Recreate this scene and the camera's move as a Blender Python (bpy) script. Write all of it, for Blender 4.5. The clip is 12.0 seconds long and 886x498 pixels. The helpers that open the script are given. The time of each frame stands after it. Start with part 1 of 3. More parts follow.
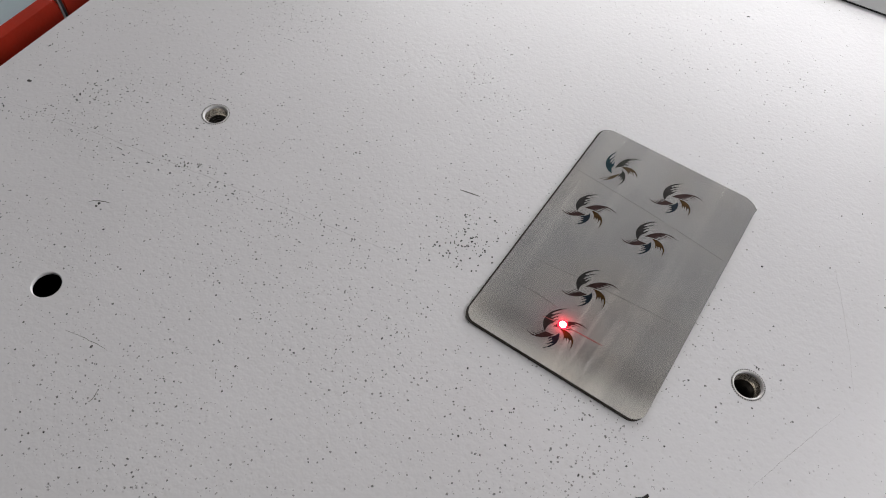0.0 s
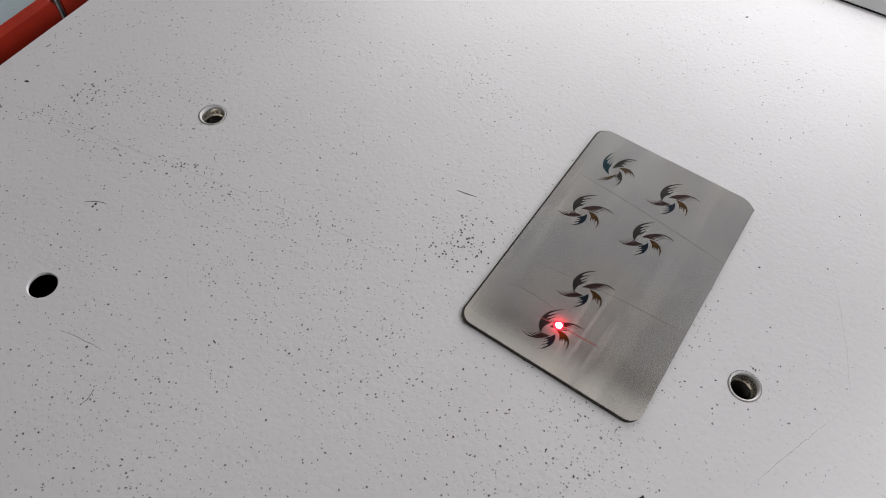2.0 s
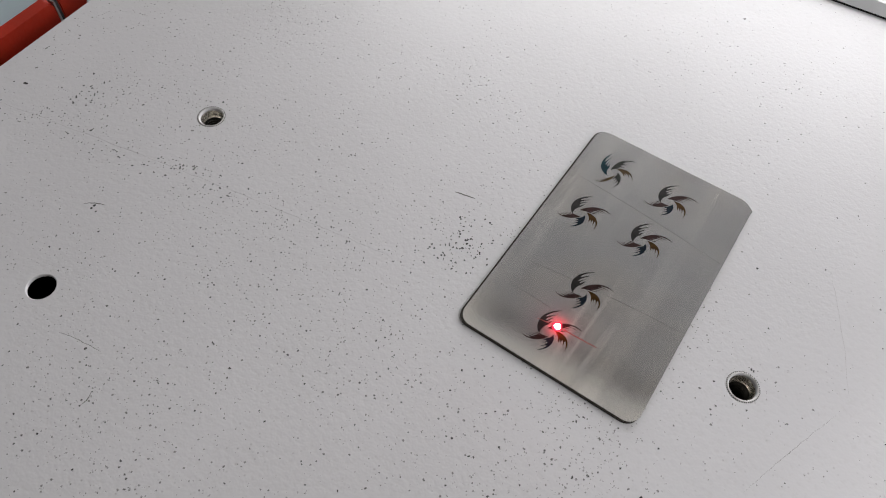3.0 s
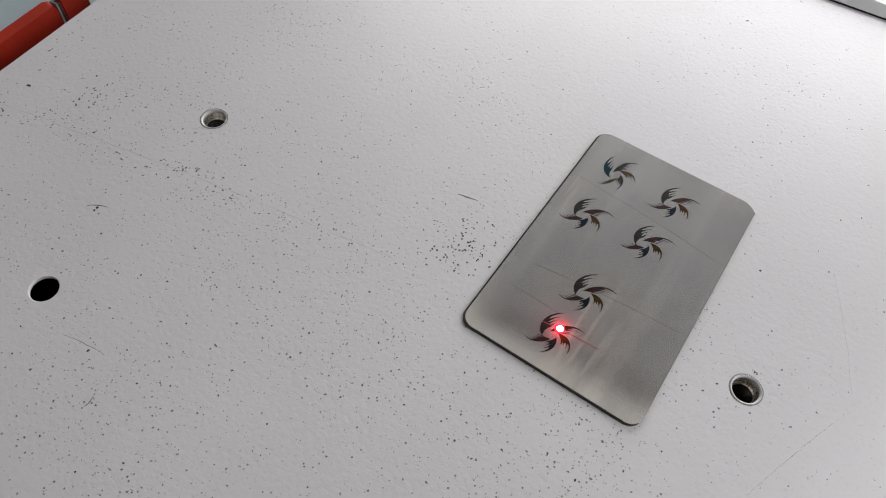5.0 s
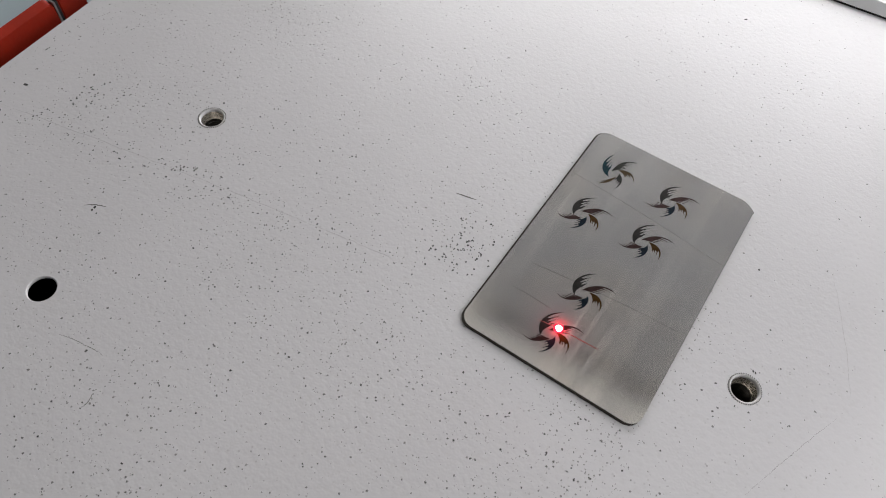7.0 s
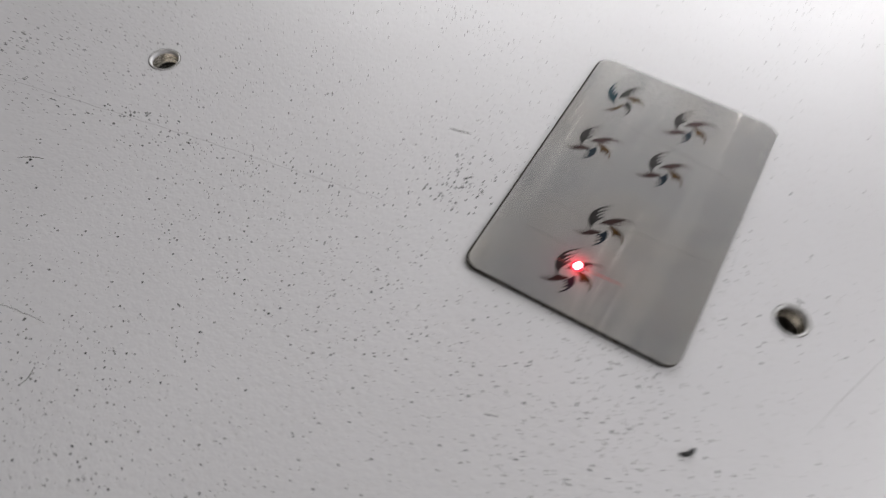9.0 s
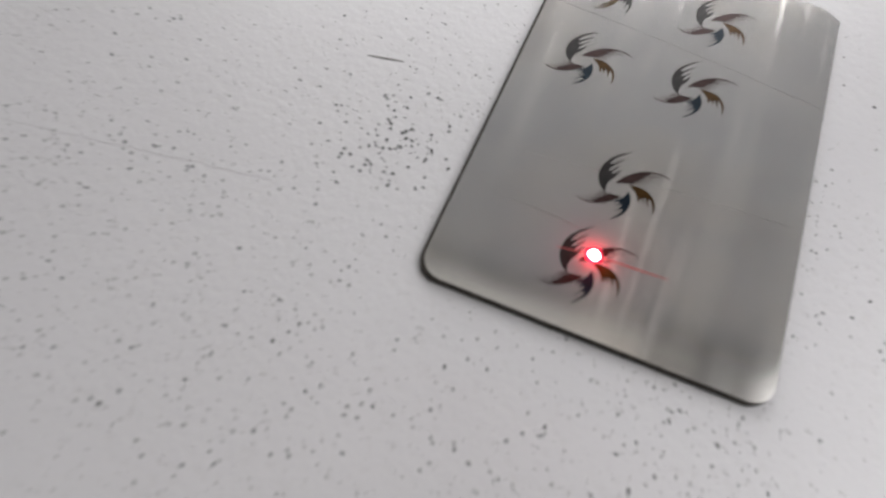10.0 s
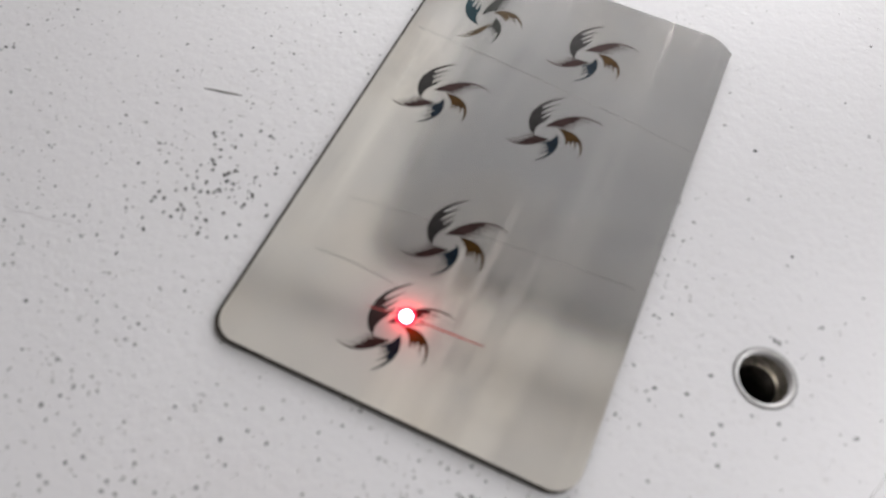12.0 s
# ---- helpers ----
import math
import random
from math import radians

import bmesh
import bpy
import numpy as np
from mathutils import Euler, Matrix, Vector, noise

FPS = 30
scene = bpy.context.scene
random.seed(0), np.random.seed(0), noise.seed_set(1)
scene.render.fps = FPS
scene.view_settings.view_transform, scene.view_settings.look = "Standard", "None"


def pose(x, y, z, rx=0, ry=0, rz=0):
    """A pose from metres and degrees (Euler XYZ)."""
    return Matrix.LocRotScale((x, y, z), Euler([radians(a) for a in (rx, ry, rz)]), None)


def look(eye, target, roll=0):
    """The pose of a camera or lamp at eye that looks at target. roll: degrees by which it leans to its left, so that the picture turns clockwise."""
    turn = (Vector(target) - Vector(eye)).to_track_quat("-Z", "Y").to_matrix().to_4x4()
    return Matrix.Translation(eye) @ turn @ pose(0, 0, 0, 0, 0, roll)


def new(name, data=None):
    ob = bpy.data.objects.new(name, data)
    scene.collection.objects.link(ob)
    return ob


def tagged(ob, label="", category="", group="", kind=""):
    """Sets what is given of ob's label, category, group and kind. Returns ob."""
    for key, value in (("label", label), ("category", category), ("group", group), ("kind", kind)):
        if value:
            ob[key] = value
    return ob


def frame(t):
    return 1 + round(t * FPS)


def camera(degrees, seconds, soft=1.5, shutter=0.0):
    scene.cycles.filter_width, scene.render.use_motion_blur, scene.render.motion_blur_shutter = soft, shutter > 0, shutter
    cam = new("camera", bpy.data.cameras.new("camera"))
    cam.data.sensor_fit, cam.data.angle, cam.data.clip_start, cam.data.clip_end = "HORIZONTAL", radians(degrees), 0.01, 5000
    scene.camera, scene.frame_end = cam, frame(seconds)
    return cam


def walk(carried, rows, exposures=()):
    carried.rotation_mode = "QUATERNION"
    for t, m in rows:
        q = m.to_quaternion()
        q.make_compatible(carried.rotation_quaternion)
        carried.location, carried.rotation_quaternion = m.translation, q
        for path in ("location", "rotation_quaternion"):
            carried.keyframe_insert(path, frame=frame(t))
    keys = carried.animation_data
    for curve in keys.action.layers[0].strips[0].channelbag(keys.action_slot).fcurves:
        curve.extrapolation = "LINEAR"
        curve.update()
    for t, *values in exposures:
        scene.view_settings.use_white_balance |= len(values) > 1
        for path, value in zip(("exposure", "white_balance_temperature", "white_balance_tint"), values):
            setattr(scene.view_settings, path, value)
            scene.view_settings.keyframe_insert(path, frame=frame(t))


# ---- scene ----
# A hand-held view of an engraved steel card lying on the white bed of a laser marker.
# Origin: middle of the card on the bed; x across the card, y along it.
cam = camera(63.62, 12.0, soft=0.5, shutter=0.7)
cam.data.dof.use_dof = True            # a small wide-open lens, set for the first, farther view
cam.data.dof.focus_distance, cam.data.dof.aperture_fstop = 0.230, 25.0
PATH = [
    (0, (0.01289, -0.12538, 0.17435), (-0.04353, -0.02786, 0.0), 4.818),
    (0.5, (0.01308, -0.12495, 0.17416), (-0.04372, -0.02761, 0.0), 4.656),
    (1, (0.01361, -0.12480, 0.17420), (-0.04370, -0.02719, 0.0), 4.464),
    (1.5, (0.01408, -0.12437, 0.17397), (-0.04246, -0.02705, 0.0), 4.747),
    (2, (0.01441, -0.12425, 0.17413), (-0.04276, -0.02702, 0.0), 4.510),
    (2.5, (0.01475, -0.12427, 0.17404), (-0.04254, -0.02619, 0.0), 4.691),
    (3, (0.01466, -0.12445, 0.17421), (-0.04269, -0.02638, 0.0), 4.579),
    (5, (0.01436, -0.12440, 0.17421), (-0.04371, -0.02620, 0.0), 4.354),
    (5.5, (0.01456, -0.12423, 0.17405), (-0.04316, -0.02562, 0.0), 4.599),
    (6, (0.01440, -0.12415, 0.17419), (-0.04326, -0.02591, 0.0), 4.471),
    (6.5, (0.01422, -0.12398, 0.17407), (-0.04337, -0.02604, 0.0), 4.403),
    (8.3, (0.01340, -0.12470, 0.17505), (-0.04245, -0.02670, 0.0), 5.200),
    (8.5, (0.01818, -0.12609, 0.17113), (-0.03819, -0.02727, 0.0), 5.093),
    (8.7, (0.01872, -0.12779, 0.16230), (-0.03372, -0.03358, 0.0), 5.021),
    (9, (0.00882, -0.12867, 0.14257), (-0.03284, -0.04190, 0.0), 5.417),
    (9.2, (0.00089, -0.12240, 0.13003), (-0.03246, -0.04980, 0.0), 4.143),
    (9.3, (-0.00031, -0.12051, 0.12071), (-0.03034, -0.05320, 0.0), 3.887),
    (9.5, (-0.00453, -0.10683, 0.11223), (-0.02824, -0.04558, 0.0), 5.126),
    (9.7, (-0.01136, -0.09898, 0.10245), (-0.02630, -0.04368, 0.0), 9.563),
    (10, (-0.01131, -0.08870, 0.09521), (-0.02457, -0.03759, 0.0), 8.609),
    (10.2, (-0.00854, -0.08584, 0.08865), (-0.01915, -0.03480, 0.0), 11.764),
    (10.3, (-0.00484, -0.08385, 0.08944), (-0.01820, -0.03859, 0.0), 7.981),
    (10.4, (-0.00313, -0.07737, 0.08956), (-0.01706, -0.03601, 0.0), 6.247),
    (10.5, (-0.00371, -0.07677, 0.09065), (-0.01699, -0.02893, 0.0), 8.876),
    (10.7, (0.00136, -0.07140, 0.09408), (-0.01466, -0.02242, 0.0), 5.625),
    (11, (0.01146, -0.06523, 0.09505), (-0.00502, -0.01304, 0.0), 6.567),
    (11.2, (0.01084, -0.06478, 0.09514), (-0.00778, -0.01383, 0.0), 4.779),
    (11.5, (0.01338, -0.06430, 0.09352), (-0.00497, -0.01610, 0.0), 4.138),
    (12, (0.01447, -0.06370, 0.09456), (-0.00287, -0.01704, 0.0), 4.732),
]
EXPOSURES = [(0.0, -0.10), (8.5, -0.10), (9.4, -0.08), (9.9, -0.02), (10.4, 0.20), (12.0, 0.22)]
walk(cam, [(t, look(eye, target, roll)) for t, eye, target, roll in PATH], EXPOSURES)

BED = pose(0, 0, 0, 0, 0, 4.13)          # the bed's own axes, turned against the card
FLOOR = -0.86
CEIL = 1.9

# ---------------------------------------------------------------- light
world = bpy.data.worlds.new("sky")
scene.world = world
world.use_nodes = True
wn = world.node_tree.nodes
sky = wn.new("ShaderNodeTexSky")
sky.sky_type = "NISHITA"
sky.sun_disc = False
sky.sun_elevation = radians(35)
sky.sun_rotation = radians(200)
wn["Background"].inputs["Strength"].default_value = 0.1
world.node_tree.links.new(sky.outputs[0], wn["Background"].inputs["Color"])


def area_lamp(name, m, sx, sy, watts, colour):
    lamp = bpy.data.lights.new(name, "AREA")
    lamp.shape, lamp.size, lamp.size_y, lamp.energy, lamp.color = "RECTANGLE", sx, sy, watts, colour
    ob = new(name, lamp)
    ob.matrix_world = m
    return ob


# added unseen sources: daylight in the windows' openings, and the flat ceiling panel light
WIN_X, WIN_Y, WIN_Z = (-0.54, 0.24), 0.66, (0.03, 0.41)
area_lamp("added_window_light", BED @ look((-0.15, WIN_Y - 0.02, 0.22), (-0.10, 0.0, 0.10)), 0.76, 0.36, 6.6, (1.0, 0.978, 0.978))
EAST_X, EAST_Y, EAST_Z = 0.62, (-0.14, 0.58), (0.06, 1.00)
area_lamp("added_window_light", BED @ look((EAST_X - 0.02, 0.22, 0.53), (0.0, 0.22, 0.30)), 0.68, 0.86, 7.5, (1.0, 0.978, 0.978))
# dim panel glow, added as the pale patch that the card reflects
area_lamp("added_panel_glow", BED @ look((-0.30, 0.10, CEIL - 0.045), (-0.30, 0.10, 0)), 1.46, 0.96, 1.2, (1.0, 0.93, 0.85))
# high window made up to lighten the strip reflected in the card's left side
HIGH_X, HIGH_Z = (-0.86, 0.36), (0.60, 1.84)
area_lamp("added_window_light", BED @ look((-0.25, WIN_Y - 0.02, 1.22), (-0.25, 0.0, 1.22)), 1.20, 1.22, 1.75, (1.0, 0.955, 0.90))
# the pilot laser's red light, thrown back off the steel at its spot
SPOT = Vector((-0.0029, -0.0295, 0.0))
glow = bpy.data.lights.new("pilot_laser_light", "POINT")
glow.energy, glow.color, glow.shadow_soft_size = 0.0085, (1.0, 0.01, 0.035), 0.0005
new("pilot_laser_light", glow).location = SPOT + Vector((0, 0, 0.0017))


# ---------------------------------------------------------------- materials
class Nodes:
    """A small helper to wire one material."""

    def __init__(self, name):
        self.mat = bpy.data.materials.new(name)
        self.mat.use_nodes = True
        self.tree = self.mat.node_tree
        self.b = self.tree.nodes["Principled BSDF"]
        self.co = self.tree.nodes.new("ShaderNodeTexCoord").outputs["Object"]

    def put(self, socket, value):
        if isinstance(value, bpy.types.NodeSocket):
            self.tree.links.new(value, socket)
        else:
            socket.default_value = value

    def set(self, **kw):
        for k, v in kw.items():
            self.put(self.b.inputs[k.replace("_", " ")], v)
        return self

    def stretch(self, sx, sy, sz, turn=0.0):
        n = self.tree.nodes.new("ShaderNodeMapping")
        self.put(n.inputs["Vector"], self.co)
        n.inputs["Scale"].default_value = (sx, sy, sz)
        n.inputs["Rotation"].default_value = (0, 0, turn)
        return n.outputs[0]

    def noise(self, scale, detail=3.0, rough=0.5, vec=None):
        n = self.tree.nodes.new("ShaderNodeTexNoise")
        self.put(n.inputs["Vector"], vec or self.co)
        n.inputs["Scale"].default_value = scale
        n.inputs["Detail"].default_value = detail
        n.inputs["Roughness"].default_value = rough
        return n.outputs["Fac"]

    def cells(self, scale, vec=None):
        n = self.tree.nodes.new("ShaderNodeTexVoronoi")
        self.put(n.inputs["Vector"], vec or self.co)
        n.inputs["Scale"].default_value = scale
        return n.outputs["Distance"]

    def ramp(self, fac, *stops):
        n = self.tree.nodes.new("ShaderNodeValToRGB")
        self.put(n.inputs[0], fac)
        e = n.color_ramp.elements
        while len(e) < len(stops):
            e.new(0.5)
        for k, (p, c) in zip(e, stops):
            k.position = p
            k.color = (c, c, c, 1) if isinstance(c, (int, float)) else (*c, 1)
        return n.outputs[0]

    def mix(self, fac, a, b, mode="MIX"):
        n = self.tree.nodes.new("ShaderNodeMix")
        n.data_type, n.blend_type = "RGBA", mode
        self.put(n.inputs[0], fac)
        self.put(n.inputs[6], (*a, 1) if isinstance(a, tuple) else a)
        self.put(n.inputs[7], (*b, 1) if isinstance(b, tuple) else b)
        return n.outputs[2]

    def maths(self, op, a, b):
        n = self.tree.nodes.new("ShaderNodeMath")
        n.operation = op
        self.put(n.inputs[0], a)
        self.put(n.inputs[1], b)
        return n.outputs[0]

    def bump(self, height, depth, strength=1.0, under=None):
        n = self.tree.nodes.new("ShaderNodeBump")
        n.inputs["Strength"].default_value = strength
        n.inputs["Distance"].default_value = depth
        self.put(n.inputs["Height"], height)
        if under:
            self.put(n.inputs["Normal"], under)
        return n.outputs[0]

    def random(self, island=False):
        n = self.tree.nodes.new("ShaderNodeNewGeometry" if island else "ShaderNodeObjectInfo")
        return n.outputs["Random Per Island" if island else "Random"]


def bed_paint():
    """Textured off-white powder coat: fine orange peel, grey grime in the hollows, faint cloudy stains."""
    n = Nodes("white_powder_coat")
    peel = n.noise(750, 1.0, 0.5)
    fine = n.noise(1900, 2.0, 0.5)
    stain = n.noise(9, 4.0, 0.6)
    base = n.mix(n.ramp(stain, (0.3, 0.0), (0.75, 1.0)), (0.475, 0.47, 0.48), (0.53, 0.525, 0.537))
    dots = n.ramp(n.cells(430), (0.05, 1.0), (0.15, 0.0))
    where = n.ramp(n.noise(55, 3.0, 0.7), (0.40, 0.0), (0.66, 0.8))
    base = n.mix(n.maths("MULTIPLY", dots, where), base, (0.24, 0.235, 0.235))
    pits = n.ramp(peel, (0.28, 1.0), (0.40, 0.0))
    base = n.mix(n.maths("MULTIPLY", pits, 0.32), base, (0.45, 0.44, 0.44))
    n.set(Base_Color=base, Specular_IOR_Level=0.85, Roughness=n.ramp(fine, (0.3, 0.34), (0.7, 0.46)))
    n.set(Normal=n.bump(fine, 0.00005, 0.25, n.bump(peel, 0.00016, 0.32)))
    return n.mat


def steel():
    """Rolled stainless steel with a fine grain along the card and cloudy handling marks."""
    n = Nodes("rolled_stainless_steel")
    grain = n.noise(1.0, 3.0, 0.6, n.stretch(1500, 22, 1))
    broad = n.noise(1.0, 3.0, 0.55, n.stretch(110, 7, 1))
    cloud = n.noise(48, 4.0, 0.6)
    col = n.mix(n.ramp(cloud, (0.32, 0.0), (0.72, 1.0)), (0.57, 0.565, 0.56), (0.66, 0.65, 0.63))
    # pale lengthwise bands: the steel's streaky reflections put into its colour
    col = n.mix(n.ramp(broad, (0.52, 0.0), (0.66, 0.8)), col, (0.74, 0.73, 0.705))
    col = n.mix(n.ramp(n.noise(21, 4.0, 0.6), (0.48, 0.0), (0.70, 0.55)), col, (0.66, 0.60, 0.52))
    col = n.mix(n.ramp(n.noise(34, 5.0, 0.7), (0.52, 0.0), (0.72, 0.55)), col, (0.46, 0.45, 0.44))
    rough = n.maths("ADD", n.maths("MULTIPLY", broad, 0.14), n.maths("MULTIPLY", cloud, 0.14))
    streak = n.maths("MULTIPLY", n.ramp(n.noise(1.0, 1.0, 0.4, n.stretch(330, 16, 1)), (0.60, 0.0), (0.72, 1.0)), n.ramp(n.noise(26, 1.0), (0.42, 0.0), (0.58, 1.0)))
    rough = n.maths("ADD", n.maths("MULTIPLY", rough, 0.55), n.maths("MULTIPLY", streak, 0.11))
    n.set(Base_Color=col, Metallic=0.9, Roughness=n.maths("ADD", rough, 0.05))
    n.set(Normal=n.bump(grain, 0.000004, 0.3, n.bump(broad, 0.00002, 0.3)))
    return n.mat


def tinted(name, colour, rough=0.34):
    """A laser-annealed oxide colour on the steel, streaked along its hatching."""
    n = Nodes(name)
    hatch = n.noise(1.0, 2.0, 0.6, n.stretch(300, 5200, 1))
    cloud = n.noise(500, 3.0)
    colour = tuple(c * 0.66 for c in colour)
    dark = tuple(c * 0.4 for c in colour)
    col = n.mix(n.ramp(n.maths("MULTIPLY", n.maths("ADD", hatch, cloud), 0.5), (0.35, 0.0), (0.65, 1.0)), dark, colour)
    n.set(Base_Color=col, Metallic=0.85, Roughness=rough, Normal=n.bump(hatch, 0.000008, 0.4))
    return n.mat


def plain(name, colour, rough=0.5, metal=0.0, scale=60.0, vary=0.12, bump=0.0002):
    n = Nodes(name)
    a = n.noise(scale, 4.0, 0.6)
    b = n.noise(scale * 9, 2.0, 0.5)
    lo, hi = tuple(c * (1 - vary) for c in colour), tuple(min(1, c * (1 + vary)) for c in colour)
    n.set(Base_Color=n.mix(n.ramp(a, (0.3, 0.0), (0.7, 1.0)), lo, hi), Metallic=metal)
    n.set(Roughness=n.ramp(b, (0.3, max(0.03, rough - 0.07)), (0.7, min(1, rough + 0.07))), Normal=n.bump(b, bump, 0.35))
    return n.mat


def specks_mat(name, lo, hi):
    """Burnt grit: every grain its own grey."""
    n = Nodes(name)
    n.set(Base_Color=n.mix(n.random(island=True), lo, hi), Roughness=0.75)
    return n.mat


def glowing(name, colour, strength):
    n = Nodes(name)
    n.set(Base_Color=(0, 0, 0, 1), Emission_Color=(*colour, 1), Emission_Strength=strength)
    return n.mat


M_BED = bed_paint()
M_STEEL = steel()
# near-black: the card's dark edge together with the shade under its rim
M_EDGE = plain("dark_shaded_edge", (0.020, 0.015, 0.011), 0.75, 0.0, 900, 0.3, 0.00002)
M_SLEEVE = plain("zinc_plated_steel", (0.62, 0.58, 0.52), 0.26, 0.8, 700, 0.25, 0.00005)
# thread steel darkened to near-black for the shade deep in the bore
M_THREAD = plain("depth_shaded_thread", (0.022, 0.020, 0.018), 0.35, 0.7, 900, 0.4, 0.00005)
M_KNURL = plain("grimy_knurled_steel", (0.10, 0.097, 0.092), 0.6, 0.3, 900, 0.5, 0.00005)
M_RIM = plain("bare_bright_rim", (0.44, 0.435, 0.425), 0.45, 0.4, 700, 0.06, 0.00003)
# near-black that stands for shade in gaps, bores and under the table top
M_DARK = plain("black_gap_shade", (0.015, 0.015, 0.016), 0.8, 0.0, 200, 0.3)
M_ORANGE = plain("orange_red_plastic", (0.21, 0.0105, 0.0020), 0.6, 0.0, 90, 0.10, 0.0001)
M_ORANGE.node_tree.nodes["Principled BSDF"].inputs["Specular IOR Level"].default_value = 0.2
M_GREY = plain("light_grey_enamel", (0.62, 0.625, 0.63), 0.4, 0.0, 50, 0.06)
M_HEAD = plain("grey_housing_paint", (0.235, 0.234, 0.234), 0.5, 0.0, 30, 0.08)
M_STRIP = plain("brushed_aluminium_strip", (0.62, 0.62, 0.62), 0.35, 1.0, 300, 0.1)
M_BENCH = plain("pale_blue_grey_laminate", (0.30, 0.36, 0.385), 0.5, 0.0, 25, 0.07)
M_FLOOR = plain("blue_grey_lino", (0.26, 0.29, 0.31), 0.45, 0.0, 6, 0.07)
M_WALL = plain("warm_white_wall_paint", (0.74, 0.725, 0.70), 0.8, 0.0, 4, 0.04)
# unseen back walls, darkened to cut the bounce onto the bed
M_BACK = plain("bounce_cutting_wall_grey", (0.27, 0.265, 0.26), 0.8, 0.0, 4, 0.05)
M_CEIL = plain("white_ceiling_paint", (0.80, 0.785, 0.76), 0.85, 0.0, 4, 0.03)
M_FRAME = plain("white_window_plastic", (0.78, 0.78, 0.78), 0.35, 0.0, 20, 0.03)
M_PANE = plain("opaque_pane_white", (0.70, 0.69, 0.67), 0.6, 0.0, 90, 0.04)
M_SPECK = specks_mat("burnt_specks", (0.015, 0.015, 0.015), (0.23, 0.225, 0.22))
M_GRIT = specks_mat("dark_grit", (0.005, 0.005, 0.005), (0.10, 0.098, 0.096))
M_HAIR = plain("grey_fibre", (0.085, 0.08, 0.072), 0.7, 0.0, 800, 0.3, 0.00002)
M_SCRATCH = plain("dull_scratch", (0.42, 0.41, 0.41), 0.75, 0.0, 800, 0.2, 0.00002)
M_CARDSCR = plain("dark_scratch_in_steel", (0.15, 0.145, 0.14), 0.5, 0.5, 900, 0.3, 0.00001)
M_HOT = glowing("white_hot_laser_spot", (1.0, 0.80, 0.88), 9.0)
M_RAY = glowing("faint_red_laser_ray", (1.0, 0.16, 0.15), 0.28)
M_RED = glowing("red_laser_fringe", (1.0, 0.005, 0.06), 0.9)
OXIDE = {
    "grey": tinted("grey_oxide", (0.0512, 0.0472, 0.0472)),
    "mauve": tinted("mauve_oxide", (0.0722, 0.0377, 0.0361)),
    "amber": tinted("amber_oxide", (0.0861, 0.0394, 0.0041)),
    "blue": tinted("blue_oxide", (0.0098, 0.0246, 0.0426)),
    "teal": tinted("teal_oxide", (0.0033, 0.0377, 0.0525)),
    "gold": tinted("gold_oxide", (0.1076, 0.0695, 0.0308)),
    "moss": tinted("moss_grey_oxide", (0.0440, 0.0459, 0.0407)),
}


# ---------------------------------------------------------------- mesh helpers
def link(name, bm, mat, parent=None, label="", m=None, smooth=False):
    me = bpy.data.meshes.new(name)
    bmesh.ops.recalc_face_normals(bm, faces=bm.faces[:])
    for fc in bm.faces:
        fc.smooth = smooth
    bm.to_mesh(me)
    bm.free()
    if mat:
        me.materials.append(mat)
    ob = new(name, me)
    if parent:
        ob.parent = parent
    if m is not None:
        ob.matrix_local = m
    if label:
        tagged(ob, label)
    return ob


def part(name, bm, mat, parent, label="", m=None, smooth=False):
    return link(name, bm, mat, parent, label, m, smooth)


def empty(name, m, **tags):
    ob = new(name)
    ob.matrix_world = m
    ob.empty_display_size = 0.01
    return tagged(ob, **tags)


def box(x0, x1, y0, y1, z0, z1, bevel=0.0, seg=2, bm=None):
    made = bmesh.new()
    bmesh.ops.create_cube(made, size=1.0)
    for v in made.verts:
        v.co = Vector((x0 + (v.co.x + 0.5) * (x1 - x0), y0 + (v.co.y + 0.5) * (y1 - y0), z0 + (v.co.z + 0.5) * (z1 - z0)))
    if bevel:
        bmesh.ops.bevel(made, geom=made.edges[:], offset=bevel, segments=seg, affect="EDGES")
    if bm is None:
        return made
    me = bpy.data.meshes.new("tmp")
    made.to_mesh(me)
    made.free()
    bm.from_mesh(me)
    bpy.data.meshes.remove(me)
    return bm


def prism(points, z0, z1, bevel=0.0):
    """An upright prism over a closed outline."""
    bm = bmesh.new()
    lo = [bm.verts.new((x, y, z0)) for x, y in points]
    hi = [bm.verts.new((x, y, z1)) for x, y in points]
    n = len(points)
    top = bm.faces.new(hi)
    bm.faces.new(lo[::-1])
    for i in range(n):
        bm.faces.new((lo[i], lo[(i + 1) % n], hi[(i + 1) % n], hi[i]))
    if bevel:
        bmesh.ops.bevel(bm, geom=list(top.edges), offset=bevel, segments=2, affect="EDGES")
    return bm


def lathe(profile, n=48, closed=False):
    """A body of revolution about z from (radius, z) pairs."""
    bm = bmesh.new()
    rings = [[bm.verts.new((r * math.cos(2 * math.pi * i / n), r * math.sin(2 * math.pi * i / n), z)) for i in range(n)] for r, z in profile]
    pairs = list(zip(rings, rings[1:])) + ([(rings[-1], rings[0])] if closed else [])
    for a, b in pairs:
        for i in range(n):
            bm.faces.new((a[i], a[(i + 1) % n], b[(i + 1) % n], b[i]))
    return bm


